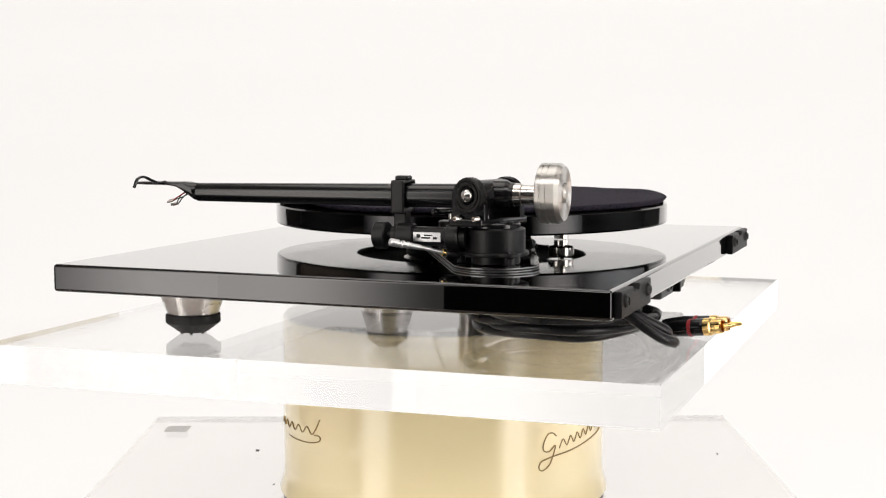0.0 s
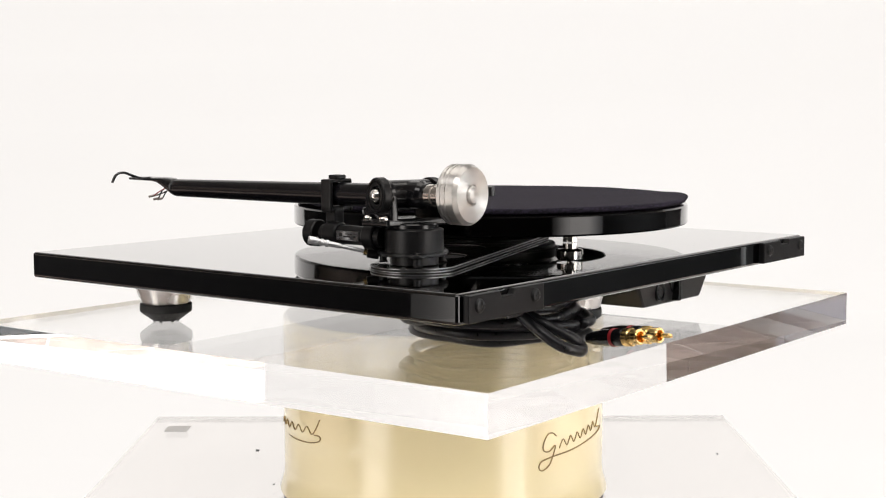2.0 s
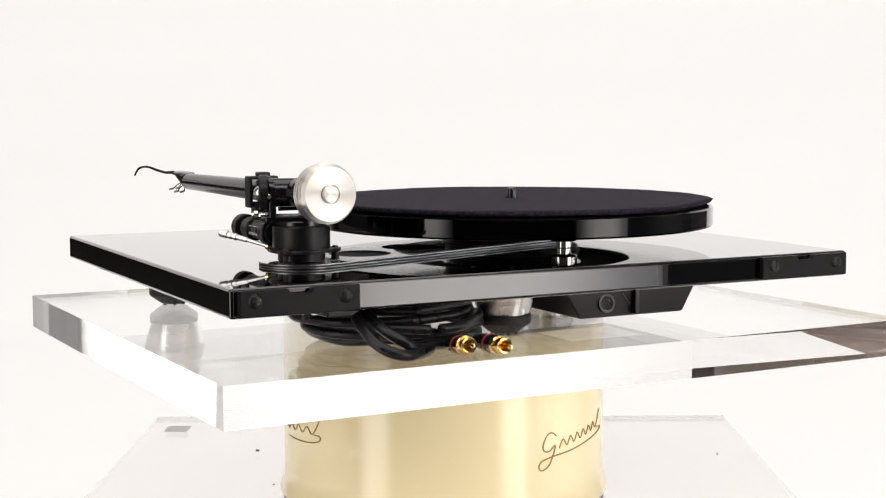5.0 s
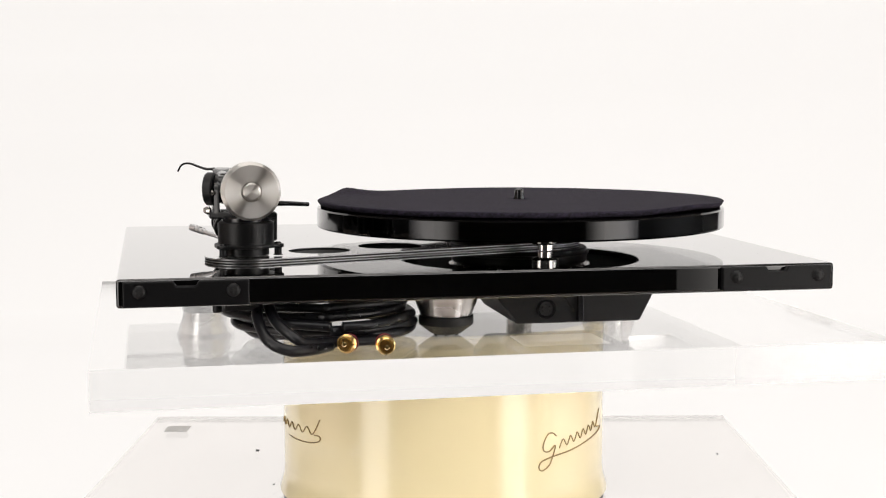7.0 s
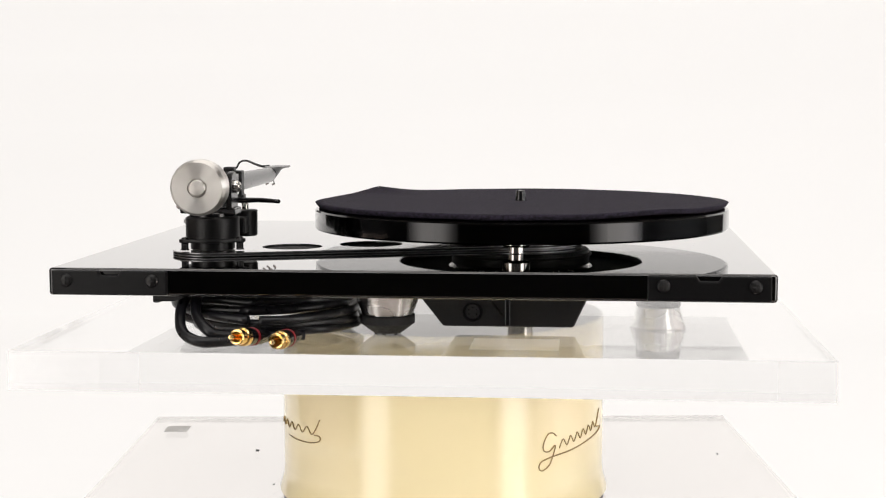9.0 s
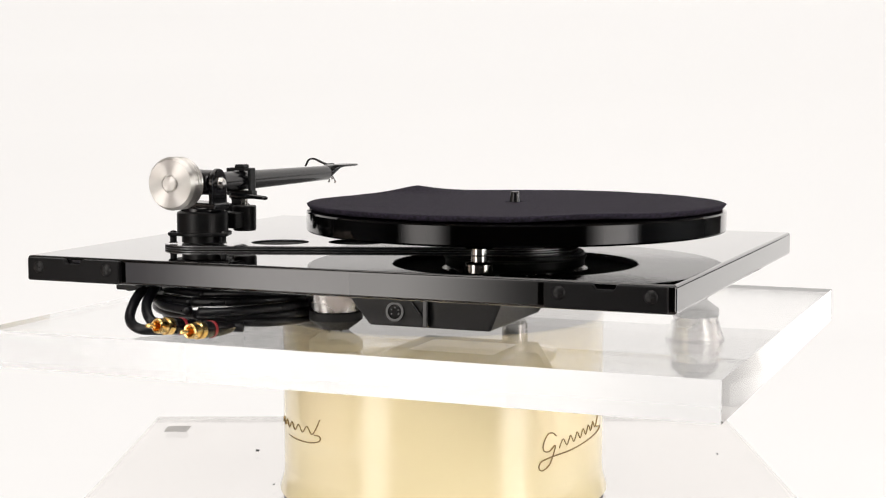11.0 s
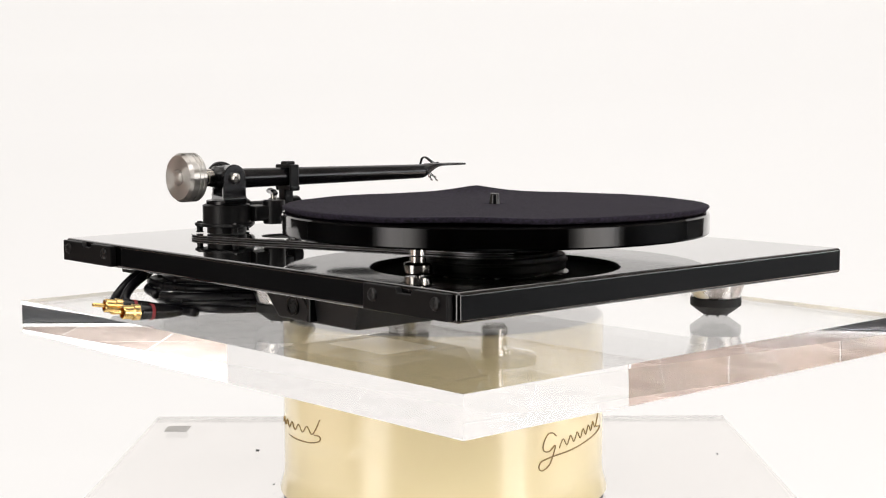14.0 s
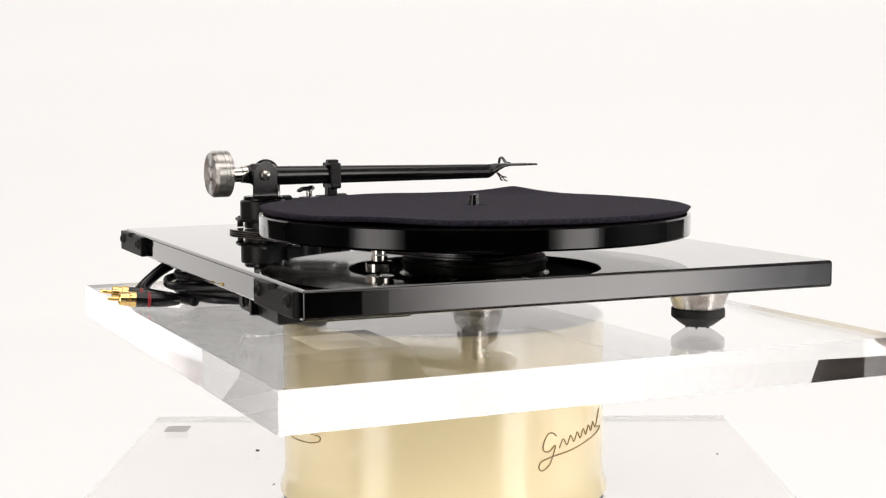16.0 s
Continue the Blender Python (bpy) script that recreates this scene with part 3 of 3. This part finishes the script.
    for k, (dx, dz) in enumerate(((0.004, -0.0095), (0.0075, -0.0070), (-0.001, -0.0100), (0.002, -0.0065))):
        wr = part("lead_wire", sweep([head + Vector((-0.003 + 0.002 * k, -0.001, -0.001)), head + Vector((-0.001 + dx * 0.3, -0.006, 0.0015 - 0.0006 * k)), head + Vector((dx * 0.7, -0.0120, -0.002 - 0.0005 * k)), head + Vector((dx, -0.0150 - 0.0008 * k, dz * 0.8))], 0.00042, 6, 6), (SLEEVE, RED, SLEEVE, SLEEVE)[k], ta)
        e = head + Vector((dx, -0.0150 - 0.0008 * k, dz * 0.8))
        part("tag", rod(0.0008, e, e + Vector((0.0022, -0.0030, -0.0008)), segs=8), COPPER, wr, "tiny bare metal tag")
    # stub and counterweight
    back = -fwd
    part("stub", turned([(0, 0), (0.0086, 0), (0.0086, 0.008), (0.0072, 0.0105), (0.0072, 0.013), (0, 0.013)], P + back * 0.004, back, 40), SATIN, ta)
    part("stub_shaft", turned([(0, 0), (0.0068, 0), (0.0068, 0.0050), (0.0060, 0.0056), (0.0060, 0.020), (0, 0.020)], P + back * 0.0165, back, 40), CHROME, ta, "bright steel stub")
    lay = Vector((0, 0, 1)).rotation_difference(back).to_matrix().to_4x4()
    cw = part("counterweight", lathe([(0, -0.0016), (0.0172, -0.0016), (0.0182, -0.0009), (0.0184, -0.0004), (0.0184, 0.0016), (0.0179, 0.0018), (0.0179, 0.0024), (0.0184, 0.0026), (0.0184, 0.0050), (0.0179, 0.0052), (0.0179, 0.0058), (0.0184, 0.0060), (0.0184, 0.0106), (0.0166, 0.0132), (0.0064, 0.0129), (0.0062, 0.0120), (0, 0.0120)], 96), TURNED, ta, "turned steel counterweight")
    cw.matrix_basis = Matrix.Translation(P + back * 0.0342 + Vector((-0.0026, 0, 0.0010))) @ lay
    part("weight_bolt", lathe([(0, 0.0121), (0.0055, 0.0121), (0.0055, 0.0137), (0.0047, 0.0145), (0.0015, 0.0147), (0, 0.0146)], 40), TURNED, cw)
    # arm rest clip on its post
    C = Vector((0.1515, 0.0305, 0))
    part("rest_post", box(C.x - 0.0020, C.x + 0.0070, C.y - 0.0038, C.y + 0.0042, 0.020, 0.036, 0.0008), PLASTIC, ta)
    part("rest_cradle", box(C.x - 0.0110, C.x + 0.0110, C.y - 0.0040, C.y + 0.0040, 0.0335, 0.0368, 0.0008), PLASTIC, ta)
    for x0, x1 in ((0.0082, 0.0110), (-0.0098, -0.0074)):
        part("rest_arm", box(C.x + x0, C.x + x1, C.y - 0.0044, C.y + 0.0044, 0.033, 0.0535, 0.0011), PLASTIC, ta)
    part("rest_bridge", box(C.x - 0.0098, C.x + 0.0110, C.y - 0.0042, C.y + 0.0042, 0.0516, 0.0538, 0.0008), PLASTIC, ta)
    part("rest_hook", box(C.x - 0.0042, C.x + 0.0036, C.y - 0.0044, C.y + 0.0044, 0.0532, 0.0564, 0.0010), PLASTIC, ta)
    # bias tube with knob, beside the base
    B0, B1 = Vector((0.1600, 0.0760, 0.0195)), Vector((0.1600, 0.0210, 0.0195))
    part("bias_tube", turned([(0, 0), (0.0066, 0), (0.0066, 0.012), (0.0060, 0.0125), (0.0060, 0.049), (0, 0.049)], B0, B1 - B0, 40), PLASTIC, ta)
    for y0, y1, r in ((0.0635, 0.0720, 0.0084), (0.0305, 0.0415, 0.0077)):
        part("clamp_collar", rod(r, (B0.x, y1, B0.z), (B0.x, y0, B0.z), segs=40, edge=0.0007), PLASTIC, ta)
    part("bias_knob", turned([(0, 0), (0.0030, 0), (0.0030, 0.004), (0.0080, 0.0045), (0.0086, 0.0055), (0.0086, 0.0120), (0.0080, 0.0128), (0, 0.0128)], B0 + Vector((0, -0.048, 0)), B1 - B0, 48), PLASTIC, ta)
    lb = part("bias_label", box(0.1652, 0.1664, 0.0425, 0.0610, 0.0165, 0.0226, 0.0003, 2), SCALE, ta, "small bright metal scale label")
    for y0, y1, z0, z1 in ((0.0450, 0.0475, 0.0190, 0.0212), (0.0482, 0.0540, 0.0186, 0.0196), (0.0500, 0.0555, 0.0203, 0.0210), (0.0560, 0.0585, 0.0183, 0.0197)):
        part("printed_bar", box(0.16635, 0.16655, y0, y1, z0, z1), MATT, lb)
    # lift: lever, cylinder and rail
    part("lift_lever", rod(0.0012, (0.1572, 0.0632, 0.0090), (0.1700, 0.0482, 0.0135), segs=16), POLISHED, ta, "satin steel lever")
    part("lever_grip", turned([(0, 0), (0.0013, 0), (0.0016, 0.0005), (0.0018, 0.0080), (0.0023, 0.0084), (0.0023, 0.0098), (0.0018, 0.0102), (0.0018, 0.0114), (0.0024, 0.0118), (0.0024, 0.0132), (0.0019, 0.0136), (0.0019, 0.0148), (0.0025, 0.0152), (0.0025, 0.0205), (0.0019, 0.0212), (0, 0.0212)], (0.1690, 0.0493, 0.0132), (0.0145, -0.0161, 0.0046), 24), POLISHED, ta, "satin steel lever grip with turned rings")
    part("lever_collar", rod(0.0022, (0.1585, 0.0617, 0.0094), (0.1602, 0.0598, 0.0099), segs=16), GOLD, ta, "small brass collar")
    part("lever_boss", rod(0.0035, (0.1540, 0.0672, 0.0082), (0.1588, 0.0614, 0.0094), segs=20, edge=0.0005), PLASTIC, ta)
    L = (0.134, 0.0565)
    part("lift_cylinder", lathe([(0, 0.0275), (0.0080, 0.0275), (0.0086, 0.0270), (0.0084, 0.0100), (0.0076, 0.0092), (0, 0.0092)], 40, Matrix.Translation((*L, 0))), PLASTIC, ta)
    part("lift_stem", rod(0.0024, (*L, 0.0275), (*L, 0.034), segs=16), STEEL, ta)
    part("lift_rail", sweep([(0.1480, 0.0500, 0.0338), (0.1360, 0.0560, 0.0340), (0.1210, 0.0660, 0.0348), (0.1060, 0.0745, 0.0345)], 0.0033, 10, 6, 0.0020, 0.7), SATIN, ta)
    part("lift_bracket", box(0.130, 0.1500, 0.0600, 0.0760, 0.0120, 0.0235, 0.001), PLASTIC, ta)


def cables(rp):
    cb = new("signal_cable")
    cb.parent = rp
    rnd = random.Random(4)
    cx, cy = 0.103, 0.118
    for k in range(5):
        ra, rb = 0.058 + rnd.uniform(-0.008, 0.006), 0.058 + rnd.uniform(-0.012, 0.008)
        ox, oy = rnd.uniform(-0.006, 0.006), rnd.uniform(-0.005, 0.006)
        z = -0.0235 - 0.0042 * k
        pts = []
        for i in range(13):
            a = radians(90 + 30 * i + rnd.uniform(-6, 6))
            pts.append((cx + ox + ra * math.cos(a), cy + oy + rb * math.sin(a), z + rnd.uniform(-0.0012, 0.0012)))
        part("cable_loop", sweep(pts, 0.0031, 12, 8), SLEEVE, cb)
    # tails: from the arm's outlet out and down, then back to the plugs
    part("outlet", box(0.146, 0.166, 0.150, 0.172, -0.0225, -0.0172, 0.001), PLASTIC, cb)
    part("cable_tail", sweep([(0.146, 0.164, -0.019), (0.147, 0.176, -0.027), (0.142, 0.191, -0.038), (0.130, 0.198, -0.0432), (0.116, 0.192, -0.0440), (0.104, 0.182, -0.0436)], 0.0034, 12, 8), SLEEVE, cb)
    part("cable_tail", sweep([(0.140, 0.163, -0.020), (0.136, 0.180, -0.029), (0.126, 0.192, -0.037), (0.118, 0.190, -0.0405), (0.098, 0.178, -0.042), (0.070, 0.168, -0.0430)], 0.0034, 12, 8), SLEEVE, cb)
    part("earth_clip", rod(0.0028, (0.170, 0.150, -0.0172), (0.170, 0.150, -0.026), segs=16, edge=0.0006), PLASTIC, cb)
    for tip, d in (((0.0771, 0.2308, -0.0378), (0.10, 0.99, 0.07)), ((0.1020, 0.2308, -0.0350), (0.22, 0.97, 0.14))):
        d = Vector(d).normalized()
        tip = Vector(tip)
        pg = part("plug", turned([(0, 0), (0.0030, 0), (0.0040, 0.004), (0.0052, 0.014), (0.0054, 0.030), (0.0050, 0.032), (0, 0.032)], tip - d * 0.052, d, 32), SATIN, cb, "black plug barrel")
        part("colour_band", turned([(0.0050, 0), (0.00560, 0.0002), (0.00560, 0.0024), (0.0050, 0.0026)], tip - d * 0.031, d, 32), RED, pg, "red band")
        part("contact_ring", turned([(0, 0.002), (0.0034, 0.002), (0.0034, 0.0098), (0.0043, 0.0100), (0.0048, 0.0092), (0.0048, 0.0030), (0.0056, 0.0024), (0.0056, -0.0018), (0, -0.0018)], tip - d * 0.0185, d, 32), GOLD, pg, "gold contact ring")
        part("pin", turned([(0, 0), (0.0015, 0), (0.0015, 0.0145), (0.0010, 0.0162), (0, 0.0165)], tip - d * 0.0165, d, 20), GOLD, pg, "gold pin")


def supply_box(rp):
    bm = bmesh.new()
    xt0, xt1, xb0, xb1 = -0.1075, -0.0010, -0.0980, -0.0165
    yf, yb, zt, zb = 0.060, 0.1590, -0.0173, -0.0378
    pts = [(xt0, yf, zt), (xt1, yf, zt), (xt1, yb + 0.003, zt), (xt0, yb + 0.003, zt), (xb0, yf + 0.008, zb), (xb1, yf + 0.008, zb), (xb1, yb, zb), (xb0, yb, zb)]
    v = [bm.verts.new(p) for p in pts]
    for f in ((0, 1, 2, 3), (4, 5, 6, 7), (0, 1, 5, 4), (1, 2, 6, 5), (2, 3, 7, 6), (3, 0, 4, 7)):
        bm.faces.new([v[i] for i in f])
    bmesh.ops.recalc_face_normals(bm, faces=bm.faces)
    bmesh.ops.bevel(bm, geom=bm.edges[:], offset=0.0012, segments=2, affect="EDGES", profile=0.5)
    b = part("motor_housing", smooth(bm, 0.9), PLASTIC, rp, "black moulded motor housing under the deck")
    part("housing_lip", box(xt0 - 0.002, xt1 + 0.002, yf - 0.002, yb + 0.005, -0.0190, -0.01722, 0.0005, 2), PLASTIC, b)
    part("socket", turned([(0.0046, 0.0016), (0.0062, 0.0016), (0.0062, -0.002), (0.0046, -0.002)], (-0.0353, 0.1602, -0.0283), (0, 1, 0.1), 32), SATIN, b)
    part("socket_core", turned([(0, 0.0008), (0.0044, 0.0008), (0.0044, -0.002), (0, -0.002)], (-0.0353, 0.1602, -0.0283), (0, 1, 0.1), 32), MATT, b)
    for a in (30, 90, 150, 210, 330):
        x, z = -0.0353 + 0.0027 * math.cos(radians(a)), -0.0283 + 0.0027 * math.sin(radians(a))
        part("socket_pin", rod(0.0005, (x, 0.1590, z), (x, 0.1612, z), segs=8), SATIN, b)
    part("cable_post", box(-0.0590, -0.0555, 0.1580, 0.1650, -0.0365, -0.0190, 0.0006), SATIN, b)
    part("rib", rod(0.0007, (-0.0470, 0.1618, -0.0215), (-0.0535, 0.1608, -0.0300), segs=8), SATIN, b)
    part("sticker", box(-0.088, -0.030, 0.085, 0.128, -0.0382, -0.03785), PAPER, b, "white paper label")


def record_player():
    rp = thing("record_player", "glossy black belt-drive record player with bare tonearm", "record player")
    part("plinth", prism([(-0.2226, -0.1755), (0.2323, -0.1745), (0.2292, 0.1838), (-0.2193, 0.1838)], (-0.0174, -0.0158, -0.0176, -0.0178), (0.0, 0.0016, -0.0004, -0.0006), 0.0020, 4), LACQUER, rp, "glossy black lacquered plinth")
    holes = ((0.0981, 0.0681, 0.0208), (0.0464, 0.0448, 0.0222))
    tb = part("top_brace", slab_from(capsule(ARM.x, ARM.y, 0.0266, SPIN[0], SPIN[1], 0.0446, 72), 0.0008, 0.0020, 0.0, holes), MATT, rp, "dark glossy brace plate with two round holes")
    for z0, z1, inset, m in ((0.0003, 0.0008, 0.0, EDGE), (0.0020, 0.0025, 0.0, EDGE), (0.0025, 0.0027, 0.0004, BRACE)):
        part("metal_skin", slab_from(capsule(ARM.x, ARM.y, 0.0270 - inset, SPIN[0], SPIN[1], 0.0450 - inset, 72), z0, z1, 0.0, holes), m, tb)
    # flat matt black discs stand in for the dark depth of the holes
    for x, y, r in holes:
        part("hole_shade_disc", lathe([(0, 0.0012), (r - 0.0004, 0.0012), (r - 0.0002, 0.0003), (0, 0.0003)], 48, Matrix.Translation((x, y, 0))), MATT, rp)
    part("lower_brace", slab_from(capsule(ARM.x, ARM.y, 0.0270, SPIN[0], SPIN[1], 0.0300), -0.0202, -0.0174, 0.0004), BRACE, rp)
    hinge_plate(rp, 0.1888)
    hinge_plate(rp, -0.1788)
    for x, y in ((0.1704, -0.1108), (-0.1624, -0.113), (0.0229, 0.1285)):
        foot(rp, x, y)
    drive(rp)
    tonearm(rp)
    cables(rp)
    supply_box(rp)
    return rp


PLATE, PLAYER, FELT_MAT = revolving_plate(), record_player(), felt_mat()


def motions():
    rows = [(t / 2, pose(0, 0, Z0, 0, 0, turn(t / 2))) for t in range(33)]
    for ob in (PLATE, PLAYER, FELT_MAT):
        walk(ob, rows)


motions()
